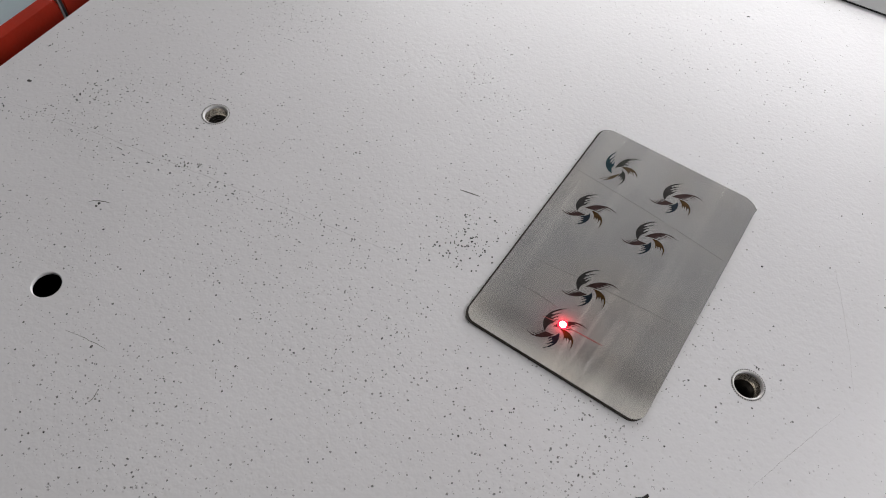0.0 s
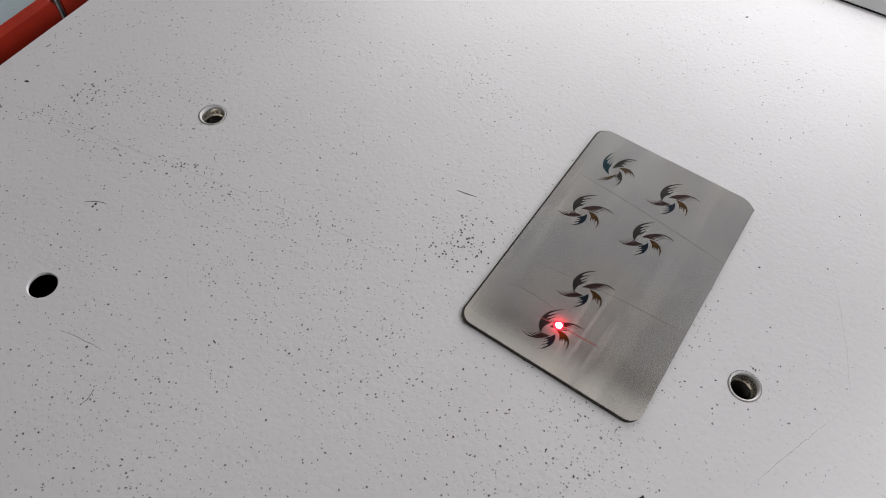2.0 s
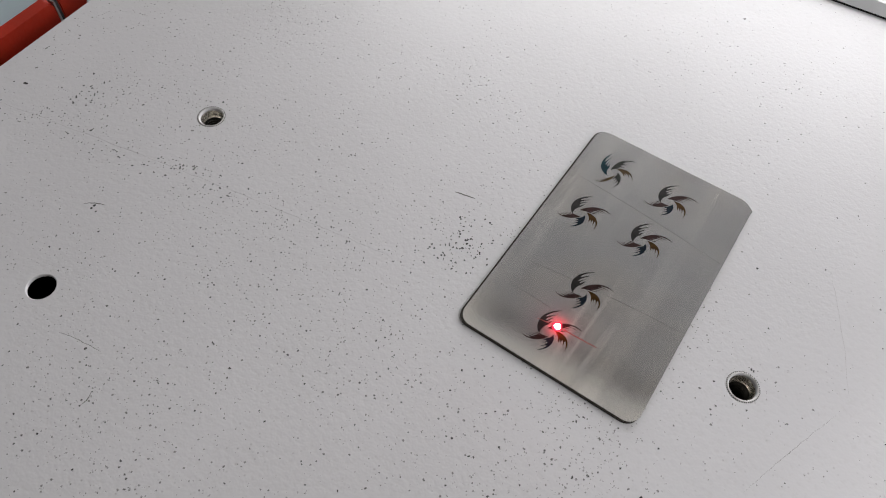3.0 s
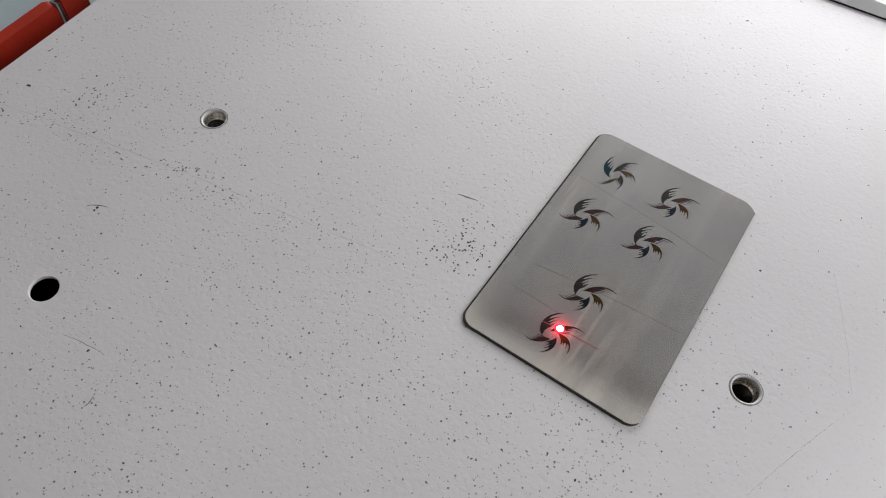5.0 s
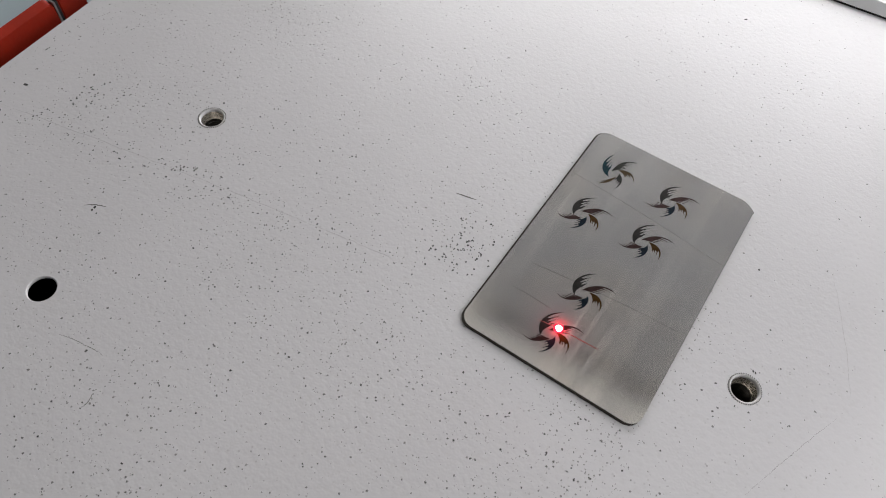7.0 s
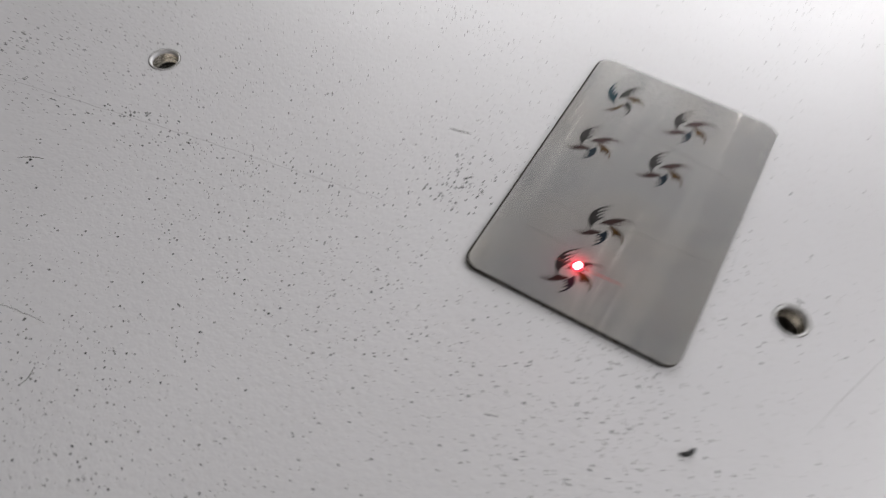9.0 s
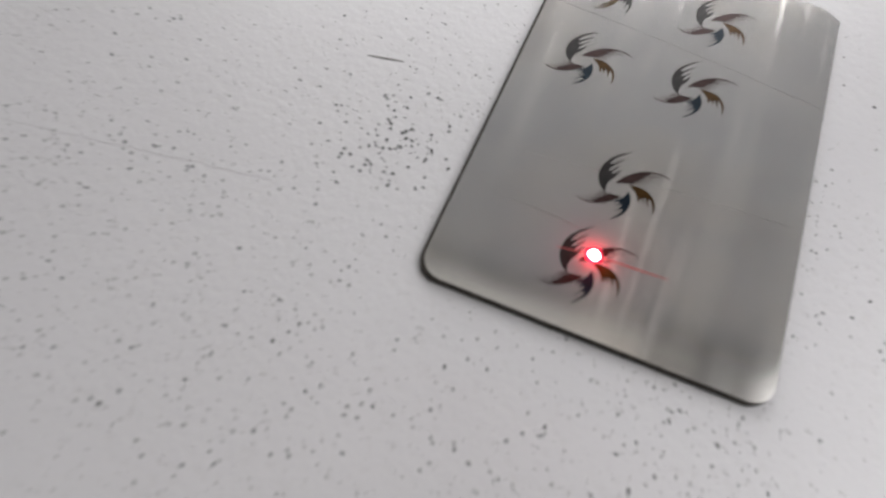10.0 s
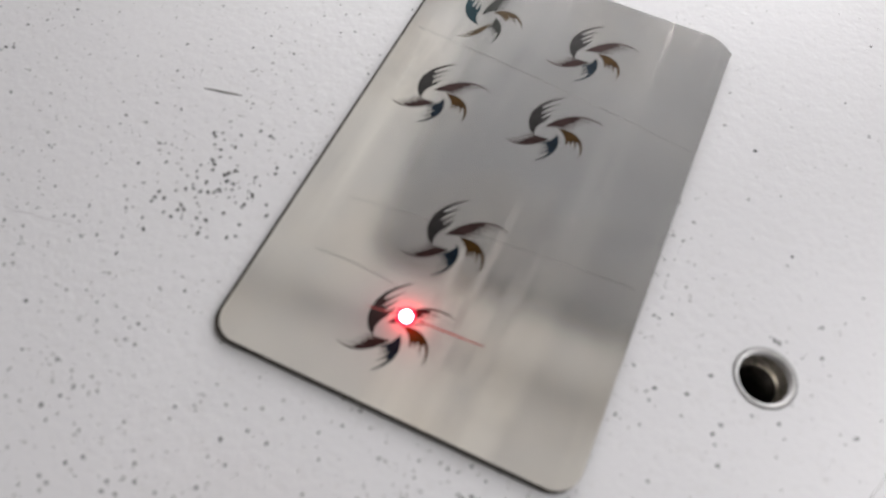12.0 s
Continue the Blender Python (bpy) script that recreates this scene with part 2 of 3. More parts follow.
def ribbon(points, width, z0, z1, taper=True):
    """A thin raised thread along a line of points."""
    left, right = [], []
    n = len(points)
    for i, p in enumerate(points):
        a, b = Vector(points[max(0, i - 1)]), Vector(points[min(n - 1, i + 1)])
        d = (b - a).normalized()
        w = width * (0.25 + 0.75 * math.sin(math.pi * (i + 0.5) / n) if taper else 1.0) / 2
        left.append((p[0] - d.y * w, p[1] + d.x * w))
        right.append((p[0] + d.y * w, p[1] - d.x * w))
    bm = bmesh.new()
    lo_l = [bm.verts.new((x, y, z0)) for x, y in left]
    lo_r = [bm.verts.new((x, y, z0)) for x, y in right]
    hi_l = [bm.verts.new((x, y, z1)) for x, y in left]
    hi_r = [bm.verts.new((x, y, z1)) for x, y in right]
    for i in range(n - 1):
        bm.faces.new((hi_l[i], hi_r[i], hi_r[i + 1], hi_l[i + 1]))
        bm.faces.new((lo_l[i], hi_l[i], hi_l[i + 1], lo_l[i + 1]))
        bm.faces.new((hi_r[i], lo_r[i], lo_r[i + 1], hi_r[i + 1]))
    return bm


def wander(a, b, sag, n, rough, seed):
    """A slightly wavering line from a to b."""
    rng = random.Random(seed)
    a, b = Vector(a), Vector(b)
    side = Vector((-(b - a).y, (b - a).x)).normalized()
    out = []
    for i in range(n):
        t = i / (n - 1)
        p = a.lerp(b, t) + side * (sag * 4 * t * (1 - t) + rng.uniform(-rough, rough))
        out.append((p.x, p.y))
    return out


# ---------------------------------------------------------------- room
# floor, south and west walls are kept dark to deepen the bed's falloff
RX0, RX1, RY0, RY1 = -1.7, EAST_X, -1.9, WIN_Y
link_floor = link("floor", box(RX0 - 0.2, RX1 + 0.2, RY0 - 0.2, RY1 + 0.2, FLOOR - 0.1, FLOOR), M_FLOOR, m=BED)
tagged(link_floor, "dull blue-grey workshop floor", "floor", kind="structure")
ceil_ob = link("ceiling", box(RX0 - 0.2, RX1 + 0.2, RY0 - 0.2, RY1 + 0.2, CEIL, CEIL + 0.1), M_CEIL, m=BED)
tagged(ceil_ob, "plain white painted ceiling", "ceiling", kind="structure")
for name, dims in (
    ("wall_west", (RX0 - 0.12, RX0, RY0, RY1, FLOOR, CEIL)),
    ("wall_south", (RX0 - 0.12, RX1 + 0.12, RY0 - 0.12, RY0, FLOOR, CEIL)),
):
    tagged(link(name, box(*dims), M_BACK, m=BED), "plain unseen wall kept dark to cut bounce light", "wall", kind="structure")
north = bmesh.new()
for dims in (
    (RX0 - 0.12, HIGH_X[0], RY1, RY1 + 0.14, FLOOR, CEIL),
    (HIGH_X[0], WIN_X[0], RY1, RY1 + 0.14, FLOOR, WIN_Z[1]),
    (HIGH_X[0], WIN_X[1], RY1, RY1 + 0.14, WIN_Z[1], HIGH_Z[0]),
    (HIGH_X[0], HIGH_X[1], RY1, RY1 + 0.14, HIGH_Z[1], CEIL),
    (HIGH_X[1], RX1 + 0.12, RY1, RY1 + 0.14, FLOOR, CEIL),
    (WIN_X[0], WIN_X[1], RY1, RY1 + 0.14, FLOOR, WIN_Z[0]),
    (WIN_X[1], HIGH_X[1], RY1, RY1 + 0.14, FLOOR, HIGH_Z[0]),
):
    box(*dims, bm=north)
tagged(link("wall_north", north, M_WALL, m=BED), "warm white wall with two window openings", "wall", kind="structure")
east = bmesh.new()
for dims in (
    (RX1, RX1 + 0.14, RY0, EAST_Y[0], FLOOR, CEIL),
    (RX1, RX1 + 0.14, EAST_Y[1], RY1, FLOOR, CEIL),
    (RX1, RX1 + 0.14, EAST_Y[0], EAST_Y[1], FLOOR, EAST_Z[0]),
    (RX1, RX1 + 0.14, EAST_Y[0], EAST_Y[1], EAST_Z[1], CEIL),
):
    box(*dims, bm=east)
tagged(link("wall_east", east, M_WALL, m=BED), "warm white wall with a window opening", "wall", kind="structure")


# the windows are unseen, added and placed to shape the bed's light
def window(name, m, half, height, blanked=False):
    win = empty(name, BED @ m, label="unseen white window added for its light", category="window", kind="structure")
    wf = bmesh.new()
    for x0, x1, z0, z1 in ((-half, -half + 0.05, 0, height), (half - 0.05, half, 0, height), (-half + 0.05, half - 0.05, 0, 0.05),
                           (-half + 0.05, half - 0.05, height - 0.05, height), (-0.025, 0.025, 0.05, height - 0.05)):
        box(x0, x1, -0.03, 0.03, z0, z1, bm=wf)
    part("window_frame", wf, M_FRAME, win)
    # opaque panes, added to keep the sky out of the card's reflection
    if blanked:
        for x0, x1 in ((-half + 0.051, -0.026), (0.026, half - 0.051)):
            part("pane", box(x0, x1, -0.004, 0.004, 0.051, height - 0.051), M_PANE, win, "opaque white pane added to block the sky")


window("window_1", pose((WIN_X[0] + WIN_X[1]) / 2, RY1 + 0.08, WIN_Z[0]), (WIN_X[1] - WIN_X[0]) / 2, WIN_Z[1] - WIN_Z[0])
window("window_3", pose((HIGH_X[0] + HIGH_X[1]) / 2, RY1 + 0.08, HIGH_Z[0]), (HIGH_X[1] - HIGH_X[0]) / 2, HIGH_Z[1] - HIGH_Z[0], blanked=True)
window("window_2", pose(RX1 + 0.08, (EAST_Y[0] + EAST_Y[1]) / 2, EAST_Z[0], 0, 0, 90), (EAST_Y[1] - EAST_Y[0]) / 2, EAST_Z[1] - EAST_Z[0])

# ---------------------------------------------------------------- the bed
EDGE_X, BACK_Y = -0.2079, 0.1555        # the bed's side edge, and the line where the column's plate begins
SHEET = 0.0012
HOLES = [(-0.13261, -0.02798), (-0.12520, -0.10100), (0.04598, -0.01598)]
HOLE_R = [0.00395, 0.00420, 0.00395]
INV = BED.inverted()


def holed_sheet(x0, x1, y0, y1, round_r):
    """The bed's sheet with its drilled holes, as a filled curve turned into a mesh."""
    cu = bpy.data.curves.new("sheet", "CURVE")
    cu.dimensions, cu.fill_mode = "2D", "BOTH"
    cu.extrude, cu.bevel_depth, cu.bevel_resolution = SHEET / 2 - 0.0003, 0.0003, 2
    loops = [[(x0, y0), (x1, y0), (x1, y1), (x0, y1)]]
    for (hx, hy), r in zip(HOLES, HOLE_R):
        p = INV @ Vector((hx, hy, 0))
        loops.append([(p.x + r * math.cos(-2 * math.pi * i / 48), p.y + r * math.sin(-2 * math.pi * i / 48)) for i in range(48)])
    for pts in loops:
        sp = cu.splines.new("POLY")
        sp.points.add(len(pts) - 1)
        for q, (x, y) in zip(sp.points, pts):
            q.co = (x, y, 0, 1)
        sp.use_cyclic_u = True
    tmp = new("tmp", cu)
    bpy.context.view_layer.update()
    me = bpy.data.meshes.new_from_object(tmp.evaluated_get(bpy.context.evaluated_depsgraph_get()))
    bpy.data.objects.remove(tmp)
    return me


table = empty("work_table", BED @ pose(0, 0, FLOOR), label="white powder-coated steel laser machine table", category="table")
TX1, TY0, TY1 = 0.42, -0.42, 0.50
sheet_me = holed_sheet(EDGE_X, TX1, TY0, TY1, 0.0)
sheet_me.materials.append(M_BED)
top = new("table_top", sheet_me)
top.parent = table
top.matrix_local = pose(0, 0, -FLOOR - SHEET / 2)
tagged(top, "speckled textured white sheet top with drilled holes")
Z = -FLOOR - SHEET
skirt = bmesh.new()
for dims in ((EDGE_X + 0.0006, EDGE_X + 0.0026, TY0 + 0.0006, TY1 - 0.0006), (TX1 - 0.0026, TX1 - 0.0006, TY0 + 0.0006, TY1 - 0.0006),
             (EDGE_X + 0.0026, TX1 - 0.0026, TY0 + 0.0006, TY0 + 0.0026), (EDGE_X + 0.0026, TX1 - 0.0026, TY1 - 0.0026, TY1 - 0.0006)):
    box(*dims, Z - 0.05, Z, bm=skirt)
part("skirt", skirt, M_BED, table)
# unseen black panel, added so the drilled holes look dark
part("under_panel", box(EDGE_X + 0.003, TX1 - 0.003, TY0 + 0.003, TY1 - 0.003, Z - 0.05, Z - 0.047), M_DARK, table)
for lx in (EDGE_X + 0.03, TX1 - 0.07):
    for ly in (TY0 + 0.03, TY1 - 0.07):
        part("leg", box(lx, lx + 0.04, ly, ly + 0.04, 0, Z - 0.05, 0.002), M_GREY, table)


def threaded_insert(x, y, turn):
    """A pressed-in threaded bush: knurled collar, bright lip, ridged bore."""
    ins = empty("threaded_insert", pose(x, y, 0, 0, 0, turn), label="knurled steel threaded insert pressed into the white table", category="threaded insert", group="inserts in the table")
    part("lip", lathe([(0.00392, -0.0006), (0.00392, 0.00006), (0.00398, 0.00014), (0.00417, 0.00014), (0.00424, 0.00003)], 64), M_RIM, ins, "bright worn lip", smooth=True)
    teeth = bmesh.new()
    count = 46
    for i in range(count):
        a = 2 * math.pi * i / count
        b = a + 2 * math.pi / count * 0.62
        quad = [(0.00425, a), (0.00452, a), (0.00452, b), (0.00425, b)]
        lo = [teeth.verts.new((r * math.cos(t), r * math.sin(t), 0.00000)) for r, t in quad]
        hi = [teeth.verts.new((r * math.cos(t), r * math.sin(t), 0.00009)) for r, t in quad]
        teeth.faces.new(hi)
        for k in range(4):
            teeth.faces.new((lo[k], lo[(k + 1) % 4], hi[(k + 1) % 4], hi[k]))
    part("knurled_ring", teeth, M_KNURL, ins, "dark grimy knurling")
    part("sleeve", lathe([(0.00392, -0.0002), (0.00372, -0.0007), (0.00368, -0.0030), (0.00320, -0.0037)], 64), M_SLEEVE, ins, "worn bright collar", smooth=True)
    prof = [(0.00320, -0.0037)]
    z = -0.0040
    while z > -0.024:
        prof += [(0.00318, z - 0.0002), (0.00285, z - 0.0006), (0.00318, z - 0.0010)]
        z -= 0.0010
    prof.append((0.0030, -0.026))
    # shade of the depth is put into the thread's and bottom's black
    part("thread", lathe(prof, 48), M_THREAD, ins, "threaded bore, dark with painted depth shade", smooth=False)
    part("bore_bottom", lathe([(0.0034, -0.026), (0.0001, -0.0261)], 24), M_DARK, ins)
    return ins


threaded_insert(*HOLES[0], 5)
threaded_insert(*HOLES[2], 11)


# ---------------------------------------------------------------- the card
CARD_Z0, CARD_Z1 = 0.0, 0.0009
CW, CL, CH, CB, CR = 0.0270, 0.0267, 0.0427, 0.0430, 0.0038


def card_outline():
    pts = []
    for cx, cy, a0 in ((CW - CR, -CB + CR, -90), (CW, CH, None), (-CL + CR, CH - CR, 90), (-CL + CR, -CB + CR, 180)):
        if a0 is None:      # the nicked corner with its small sharp tip
            pts += [(CW - 0.0001, CH - 0.0042), (CW + 0.0002, CH - 0.0026), (CW - 0.0009, CH - 0.0017), (CW - 0.0021, CH - 0.0007), (CW - 0.0036, CH - 0.0001), (CW - 0.0046, CH)]
        else:
            pts += [(cx + CR * math.cos(radians(a0 + i * 9)), cy + CR * math.sin(radians(a0 + i * 9))) for i in range(11)]
    return pts


card = empty("steel_card", pose(0, 0, 0), label="stainless steel card with six engraved swirls on the table", category="metal card")
plate = part("plate", prism(card_outline(), CARD_Z1 - 0.00022, CARD_Z1, 0.00010), M_STEEL, card, "satin grey steel sheet")
# the dark rim juts out left and front to draw the contact shade too
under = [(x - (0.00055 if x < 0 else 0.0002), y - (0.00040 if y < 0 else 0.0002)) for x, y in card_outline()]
part("shaded_burr", prism(under, CARD_Z0, CARD_Z1 - 0.00022, 0.00008), M_EDGE, card, "dark underside edge with its contact shade")

# each blade: the four handles of its spine (millimetres from the swirl's middle), belly, fingers, how far the last finger falls back
BLADES = [
    ((-2.4, -2.7), (-5.4, -0.8), (-5.2, 4.2), (0.0, 7.0), 2.7, 4, 0.28),
    ((-1.3, -0.2), (0.0, 2.6), (3.6, 5.8), (7.5, 3.8), 2.5, 5, 0.46),
    ((0.8, 0.2), (3.2, 1.2), (6.4, -0.3), (5.6, -4.2), 2.5, 4, 0.34),
    ((1.0, -1.0), (2.3, -2.6), (2.3, -5.4), (-0.9, -7.5), 2.3, 4, 0.32),
    ((0.1, -2.3), (-1.0, -4.2), (-4.2, -6.6), (-6.9, -4.9), 2.2, 5, 0.46),
]


def blade_mesh(spec, size, turn, seed):
    """One feathered blade: a curved spine with a belly on its hollow side, cut into fingers that run out forwards."""
    rng = random.Random(seed)
    p0, p1, p2, p3 = (Vector(q) for q in spec[:4])
    belly, count, recede = spec[4:]
    inner = -1 if (p1 - p0).cross(p3 - p0) < 0 else 1

    def at(t, u):
        w = 1 - t
        d = (3 * w * w * (p1 - p0) + 6 * w * t * (p2 - p1) + 3 * t * t * (p3 - p2)).normalized()
        swell = math.sin(math.pi * 0.5 * min(1.0, max(0.0, t) / 0.46)) * (0.72 + 0.28 * min(1.0, max(0.0, t) / 0.75))
        spine = p0 * w ** 3 + p1 * 3 * w * w * t + p2 * 3 * w * t * t + p3 * t ** 3
        return spine + Vector((-d.y, d.x)) * inner * 1.15 * belly * u * swell

    def edge(t0, u0, t1, u1, steps, bulge=1.0):
        return [at(t0 + (t1 - t0) * i / steps, u0 + (u1 - u0) * (i / steps) ** bulge) for i in range(1, steps + 1)]

    outline = [at(0.0, 0.0)] + edge(0.0, 0.0, 1.0, 0.0, 24)
    end = (1.0, 0.0)
    for k in range(1, count):
        tip = 1.0 - recede * k / (count - 1) + rng.uniform(-0.02, 0.02)
        notch = tip - 0.27 + rng.uniform(-0.02, 0.02)
        outline += edge(*end, notch, k / count - 0.05, 6, 0.8)
        end = (tip, (k + 0.62) / count)
        outline += edge(notch, k / count + 0.05, *end, 6, 0.9)
    outline += edge(*end, end[0] - 0.26, 1.0, 5, 0.8)
    outline += edge(end[0] - 0.26, 1.0, 0.02, 1.0, 9)
    c, s = math.cos(turn), math.sin(turn)
    bm = bmesh.new()
    vs = [bm.verts.new(((p.x * c - p.y * s) * size * 0.001, (p.x * s + p.y * c) * size * 0.001, 0.00003)) for p in outline]
    bm.faces.new(vs)
    bmesh.ops.triangulate(bm, faces=bm.faces[:], ngon_method="EAR_CLIP")
    return bm


SWIRLS = [
    (-15.1, 29.6, 0.96, 30, ("teal", "moss", "gold", "moss", "gold")),
    (4.8, 29.1, 1.0, 0, ("grey", "mauve", "amber", "blue", "mauve")),
    (-15.3, 9.3, 1.0, -2, ("grey", "mauve", "amber", "blue", "mauve")),
    (4.3, 10.7, 1.0, 1, ("grey", "mauve", "amber", "blue", "mauve")),
    (-2.1, -14.9, 1.0, 2, ("grey", "mauve", "amber", "blue", "mauve")),
    (-3.6, -31.3, 1.0, 3, ("grey", "mauve", "amber", "blue", "mauve")),
]
for si, (sx, sy, size, turn, hues) in enumerate(SWIRLS):
    for bi, (spec, hue) in enumerate(zip(BLADES, hues)):
        if (si, bi) == (0, 4):      # the first swirl's pale blade is narrow
            spec = (*spec[:4], 1.0, 3, 0.2)
        part("engraved_blade", blade_mesh(spec, size, radians(turn), 10 * si + bi), OXIDE[hue], plate, hue + " laser-annealed feathered blade", pose(sx * 0.001, sy * 0.001, CARD_Z1))

# long handling scratches across the card
for k, (a, b) in enumerate((((-0.0259, 0.0211), (0.0268, 0.0160)), ((-0.0201, -0.0156), (0.0254, -0.0114)), ((-0.020, -0.0255), (-0.004, -0.0262)))):
    part("scratch", ribbon(wander(a, b, 0.0006, 24, 0.00003, k), 0.00011, CARD_Z1, CARD_Z1 + 0.00002), M_CARDSCR, plate, "fine dark scratch")

# the pilot laser's spot
spot = empty("laser_spot", Matrix.Translation(SPOT + Vector((0, 0, CARD_Z1))), label="glowing red laser spot on the steel card", category="laser spot")


def star(r0, r1, n, z, seed):
    rng = random.Random(seed)
    bm = bmesh.new()
    ring = [bm.verts.new((q * math.cos(2 * math.pi * i / n), q * math.sin(2 * math.pi * i / n), z)) for i in range(n) for q in [rng.uniform(r0, r1)]]
    bm.faces.new(ring)
    return bm


part("core", star(0.00080, 0.00106, 36, 0.00012, 3), M_HOT, spot, "white-hot core")
# fringe and rays draw the spot's red glare and glint as glowing shapes
part("fringe", star(0.00128, 0.00165, 36, 0.00008, 4), M_RED, spot, "red fringe")
for a, reach, width in ((2.8, 0.0118, 0.00028), (-171, 0.0060, 0.00022)):
    d = Vector((math.cos(radians(a)), math.sin(radians(a))))
    line = [(d.x * reach * i / 10, d.y * reach * i / 10) for i in range(11)]
    part("stray_ray", ribbon(line, width, 0.00002, 0.00004), M_RAY, spot, "faint red ray along a scratch")

# ---------------------------------------------------------------- grit, pits and marks on the bed
rng = random.Random(7)


def on_bed(x, y):
    p = INV @ Vector((x, y, 0))
    if not (EDGE_X + 0.002 < p.x < TX1 - 0.01 and TY0 + 0.01 < p.y < BACK_Y - 0.001):
        return False
    if abs(x) < CW - 0.001 and abs(y) < CH - 0.001:
        return False
    return all((x - hx) ** 2 + (y - hy) ** 2 > 0.0049 ** 2 for hx, hy in HOLES)


def add_speck(verts, faces, x, y, r, stretch, turn, z):
    n = 7
    base = len(verts)
    c, s = math.cos(turn), math.sin(turn)
    verts.append((x, y, z + r * 0.12))
    for i in range(n):
        q = r * rng.uniform(0.7, 1.25)
        a = 2 * math.pi * i / n
        u, v = q * math.cos(a) * stretch, q * math.sin(a)
        verts.append((x + u * c - v * s, y + u * s + v * c, z))
    faces.extend((base, base + 1 + i, base + 1 + (i + 1) % n) for i in range(n))


def speck_field(name, places, mat, label):
    verts, faces = [], []
    for x, y, r, st, tu in places:
        if on_bed(x, y):
            add_speck(verts, faces, x, y, r, st, tu, 0.00002)
    me = bpy.data.meshes.new(name)
    me.from_pydata(verts, [], faces)
    me.materials.append(mat)
    return tagged(new(name, me), label, "specks", kind="stuff")


places = []
while len(places) < 24000:
    x, y = rng.uniform(-0.24, 0.20), rng.uniform(-0.24, 0.16)
    dense = 0.16 + 0.9 * max(0.0, noise.noise(Vector((x * 22, y * 22, 3.1))) + 0.25)
    dense *= 1.0 if y < 0.02 - 0.3 * x else 0.22
    dense *= 0.5 if x > 0.03 else 1.0
    if rng.random() < dense:
        places.append((x, y, min(0.00028, 0.000105 * math.exp(rng.gauss(0.06, 0.5))), rng.uniform(1.0, 1.4), rng.uniform(0, 3.14)))
speck_field("burnt_specks", places, M_SPECK, "scattered dark burnt specks on the white paint")

grit = []
for cx, cy, spread, count, size in (
    (-0.0395, -0.0218, 0.0044, 95, 0.00034), (-0.0375, -0.0300, 0.0012, 3, 0.00042), (-0.1711, -0.0433, 0.0042, 36, 0.00036),
    (-0.074, -0.040, 0.014, 90, 0.00020), (-0.2031, -0.0385, 0.005, 16, 0.00030), (-0.1248, -0.0486, 0.0022, 10, 0.00036),
    (-0.1339, -0.0219, 0.0014, 4, 0.00030), (0.0461, -0.0097, 0.0007, 8, 0.00026), (-0.020, 0.087, 0.008, 16, 0.00022),
    (-0.072, 0.040, 0.009, 22, 0.00022), (-0.116, -0.056, 0.010, 30, 0.00022), (-0.150, -0.058, 0.010, 26, 0.00022),
    (0.045, -0.052, 0.016, 10, 0.00022), (-0.060, -0.110, 0.035, 60, 0.00026), (-0.095, -0.115, 0.03, 40, 0.00028),
    (-0.1348, -0.0742, 0.0009, 4, 0.00045), (0.0358, 0.0220, 0.0002, 2, 0.00032), (-0.0079, 0.1267, 0.0002, 2, 0.0004),
):
    for _ in range(count):
        grit.append((rng.gauss(cx, spread), rng.gauss(cy, spread * 0.9), size * rng.uniform(0.4, 0.95), rng.uniform(1.0, 1.6), rng.uniform(0, 3.14)))
grit += [(-0.1920, -0.0532, 0.00062, 1.1, 0.4), (-0.1913, -0.0530, 0.00045, 1.2, 1.0)]
for i in range(190):        # a line of burns wandering across the bed
    t = rng.random()
    grit.append((-0.192 + 0.150 * t + rng.gauss(0, 0.002), -0.0636 + 0.0285 * t + rng.gauss(0, 0.0030), rng.uniform(0.00010, 0.00026), rng.uniform(1, 2), rng.uniform(0, 3.14)))
speck_field("dark_grit", grit, M_GRIT, "clusters of black burnt grit on the white paint")

# fine scratches and a loose fibre
SHA, SHB = (-0.1103, -0.1074), (-0.0966, -0.1050)
def mark(name, pts, width, mat, label, cat):
    return tagged(link(name, ribbon(pts, width, 0.0, 0.00003), mat), label, cat)


mark("fibre", wander((-0.0514, -0.0068), (-0.0450, -0.0054), 0.0, 8, 0.00004, 1), 0.00042, M_HAIR, "short grey fibre lying on the white table", "fibre")
mark("scratch", wander((0.0540, 0.0340), (0.0700, -0.0013), 0.0006, 24, 0.0002, 2), 0.00011, M_SCRATCH, "faint scratch in the white paint", "scratch")
mark("scratch", wander((0.0690, -0.0095), (0.0560, -0.0423), -0.0003, 24, 0.0001, 3), 0.00006, M_HAIR, "fine dark hairline scratch in the white paint", "scratch")
mark("scratch", wander((-0.1940, -0.0640), (-0.0540, -0.0373), 0.0010, 60, 0.0002, 4), 0.00010, M_SCRATCH, "long faint scratch in the white paint", "scratch")
mark("scratch", wander(SHA, SHB, 0.0004, 12, 0.00012, 5), 0.00013, M_HAIR, "short dark scratch in the white paint", "scratch")
mark("curled_hair", wander((-0.0906, -0.1138), (-0.0901, -0.1177), 0.0005, 12, 0.00006, 6), 0.00022, M_HAIR, "tiny dark curled hair on the table", "hair")
mark("curled_hair", wander((-0.1380, -0.0752), (-0.1325, -0.0720), 0.0004, 10, 0.0001, 7), 0.00030, M_HAIR, "tiny dark hair on the table", "hair")

chip = [(-1.55, -0.30), (-1.45, 0.38), (-0.7, 0.30), (0.0, 0.50), (0.8, 0.85), (1.35, 1.45), (1.62, 0.75), (1.15, 0.0), (0.3, -0.42), (-0.6, -0.50)]
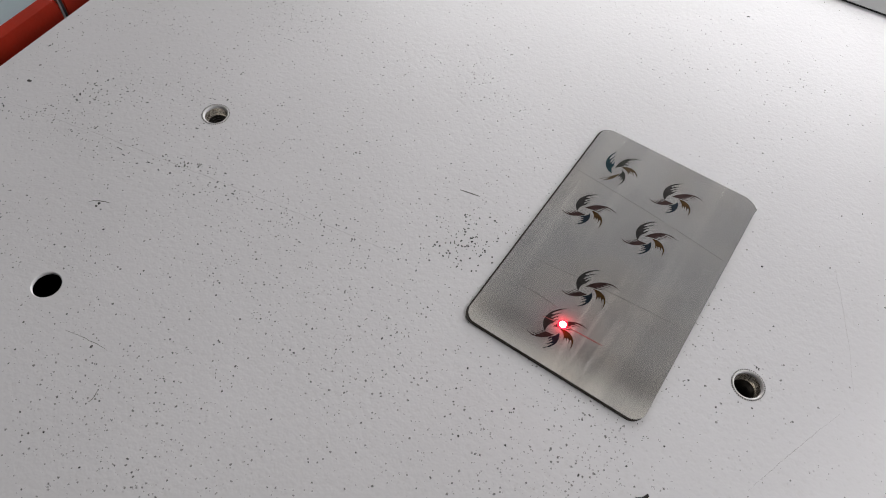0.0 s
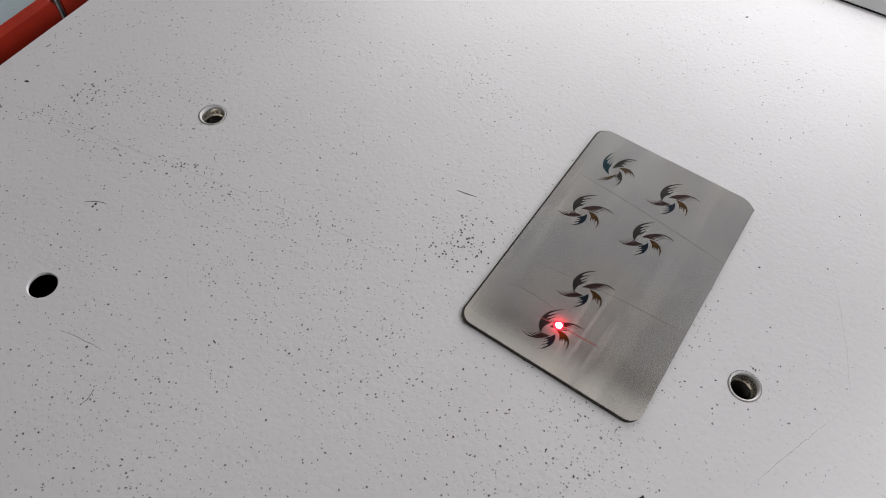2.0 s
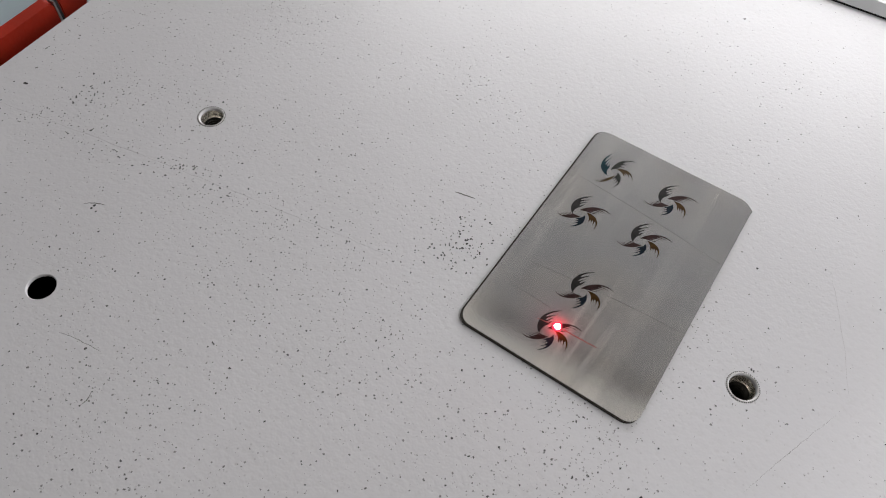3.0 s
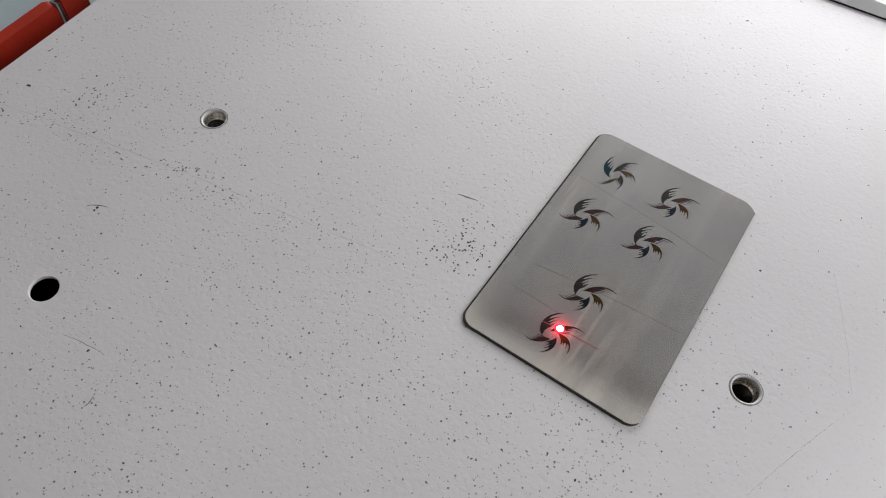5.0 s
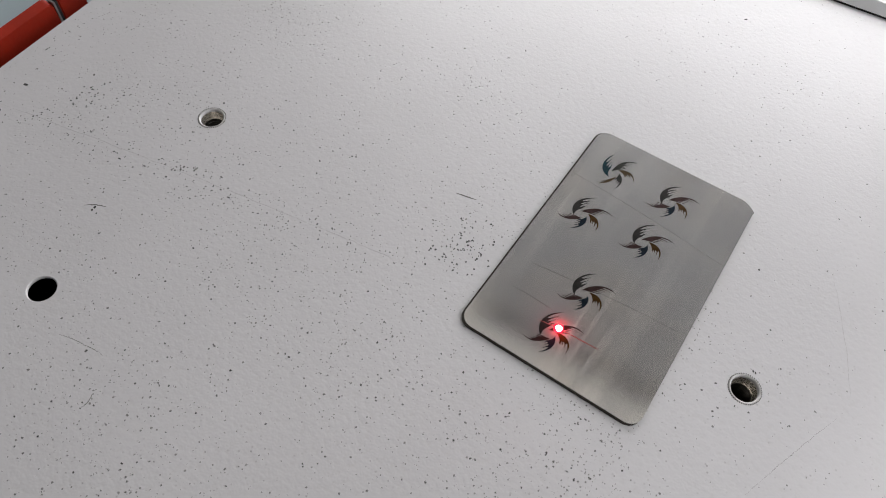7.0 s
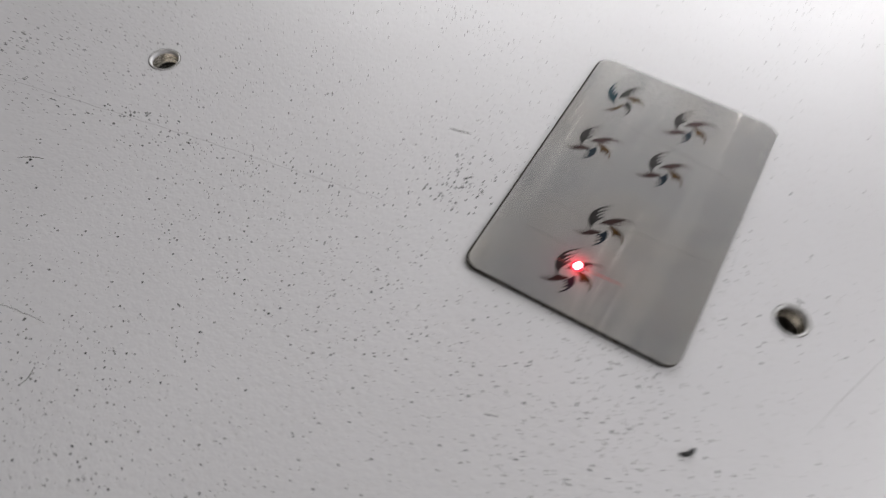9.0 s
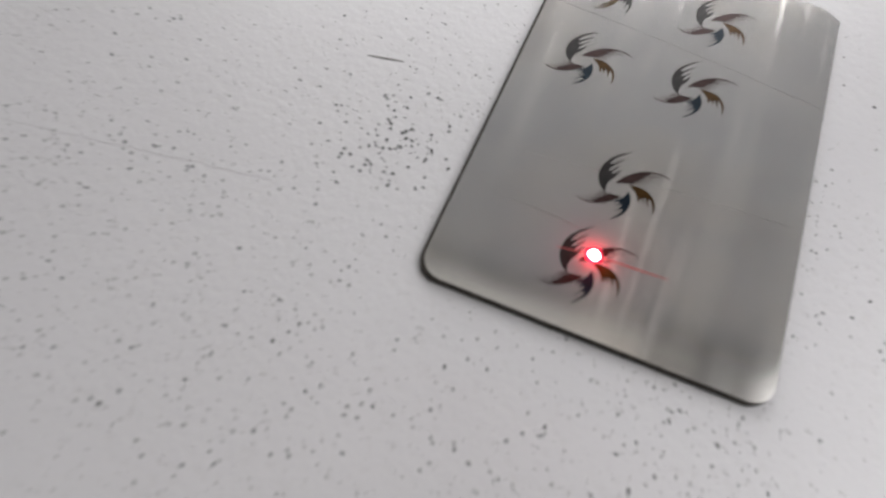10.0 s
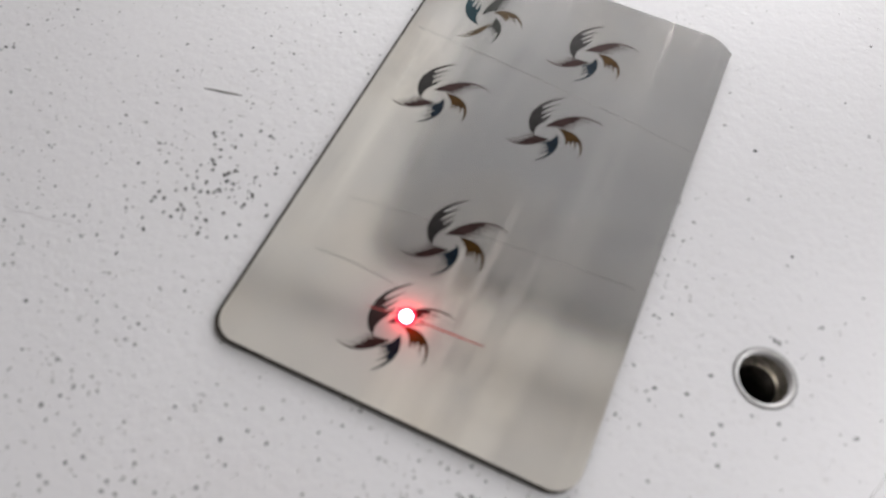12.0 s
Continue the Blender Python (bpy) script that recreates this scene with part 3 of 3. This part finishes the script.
flake = prism([(x * 0.001, y * 0.001) for x, y in chip], 0.0, 0.00045, 0.00012)
for v in flake.verts:
    v.co.z += 0.0006 * max(0.0, v.co.x / 0.0016) ** 2 + 0.0001 * noise.noise(v.co * 2500)
tagged(link("metal_flake", flake, M_GRIT, m=pose(0.0353, -0.0592, 0.0, 0, 0, 28)), "small black curled metal flake on the table", "flake")

# ---------------------------------------------------------------- the orange guards beside the bed
GX = -0.2169
GT = 0.0032


def guard(y0, y1, round_r):
    ob = empty("side_guard", BED @ pose(GX, y0, 0), label="orange-red plastic guard strip beside the table edge", category="guard", group="guards along the table")
    pts = [(0, -0.09), (y1 - y0, -0.09)]
    pts += [(y1 - y0 - round_r + round_r * math.cos(radians(a)), 0.0016 - round_r + round_r * math.sin(radians(a))) for a in range(0, 91, 15)]
    pts += [(round_r * 0.6 - round_r * 0.6 * math.cos(radians(90 - a)) , 0.0016 - round_r * 0.6 + round_r * 0.6 * math.sin(radians(90 - a))) for a in range(0, 91, 30)]
    bm = prism([(a, b) for a, b in pts], -GT, 0.0)
    for v in bm.verts:
        v.co = Vector((v.co.z, v.co.x, v.co.y))
    for v in bm.verts:
        if v.co.z > -0.001 and v.co.x > -GT / 2:
            v.co.z -= 0.0004
        elif v.co.z > -0.001:
            v.co.z += 0.0010
    bmesh.ops.bevel(bm, geom=[e for e in bm.edges if abs(e.verts[0].co.x - e.verts[1].co.x) < 1e-6], offset=0.0004, segments=2, affect="EDGES")
    part("panel", bm, M_ORANGE, ob)
    part("spacer", box(0.0, EDGE_X + 0.0006 - GX, (y1 - y0) * 0.3, (y1 - y0) * 0.3 + min(0.012, (y1 - y0) * 0.4), -0.04, -0.028), M_GREY, ob, "grey spacer block")
    return ob


guard(-0.38, -0.0062, 0.0022)
guard(-0.0040, 0.0068, 0.0012)
strip = empty("joint_strip", BED @ pose(GX, -0.0061, 0), label="grey metal strip in the joint of the guards", category="strip")
part("strip_body", box(-GT, 0.0002, 0.0, 0.0007, -0.085, 0.0014), M_STRIP, strip)
# black strip in place of the dark gap between the guards
part("gap_filler", box(-GT, -0.0004, 0.0007, 0.0021, -0.085, 0.0006), M_DARK, strip, "black filler drawing the shaded gap")
part("spacer", box(0.0002, EDGE_X + 0.0006 - GX, 0.0, 0.0021, -0.05, -0.03), M_GREY, strip, "grey spacer block")

bench = empty("side_bench", BED @ pose(-0.53, -0.05, FLOOR), label="pale blue-grey bench standing beside the white table", category="bench")
bz = -0.022 - FLOOR
part("bench_top", box(-0.29, 0.303, -0.45, 0.55, bz - 0.025, bz, 0.003), M_BENCH, bench, "pale blue-grey board")
for bx in (-0.26, 0.22):
    for by in (-0.42, 0.48):
        part("leg", box(bx, bx + 0.04, by, by + 0.04, 0.0, bz - 0.025, 0.002), M_GREY, bench)

# ---------------------------------------------------------------- the column and the laser head
col = empty("laser_marker", BED @ pose(0.06, 0.3, 0), label="grey laser marking column with its head above the table", category="laser machine")
front = BACK_Y + 0.0011 - 0.3
plate_bm = prism([(front, 0.0009), (front + 0.0042, 0.0036), (0.17, 0.0062), (0.17, 0.0009)], -0.20, 0.24)
for v in plate_bm.verts:
    v.co = Vector((v.co.z, v.co.x, v.co.y))
part("base_plate", plate_bm, M_GREY, col, "light grey painted plate with a sloped edge")
# black strip in place of the shadow line below the plate
part("gap_strip", box(-0.199, 0.239, BACK_Y + 0.0013 - 0.3, 0.169, 0.0, 0.0009), M_DARK, col, "black strip drawing the shadow line under the plate")
part("column", box(0.16, 0.22, 0.06, 0.14, 0.0062, 0.52, 0.004), M_GREY, col)
# unseen head, known by reflection; widened to keep windows out of the card
part("head", box(-0.144, 0.14, -0.197, 0.15, 0.262, 0.288, 0.006, 3), M_HEAD, col, "grey painted head housing")
part("arm", box(0.14, 0.20, -0.05, 0.01, 0.264, 0.286, 0.003), M_GREY, col)
part("bracket", box(0.165, 0.215, 0.01, 0.06, 0.264, 0.286, 0.003), M_GREY, col)

# an unseen flat panel light on the ceiling, added to show pale in the card
panel = empty("added_ceiling_panel", BED @ pose(-0.30, 0.10, CEIL), label="unseen flat ceiling panel added for a pale reflection", category="ceiling light")
rim = bmesh.new()
for dims in ((-0.78, -0.74, -0.53, 0.53), (0.74, 0.78, -0.53, 0.53), (-0.74, 0.74, -0.53, -0.49), (-0.74, 0.74, 0.49, 0.53)):
    box(*dims, -0.05, 0.0, bm=rim)
part("frame", rim, M_FRAME, panel)
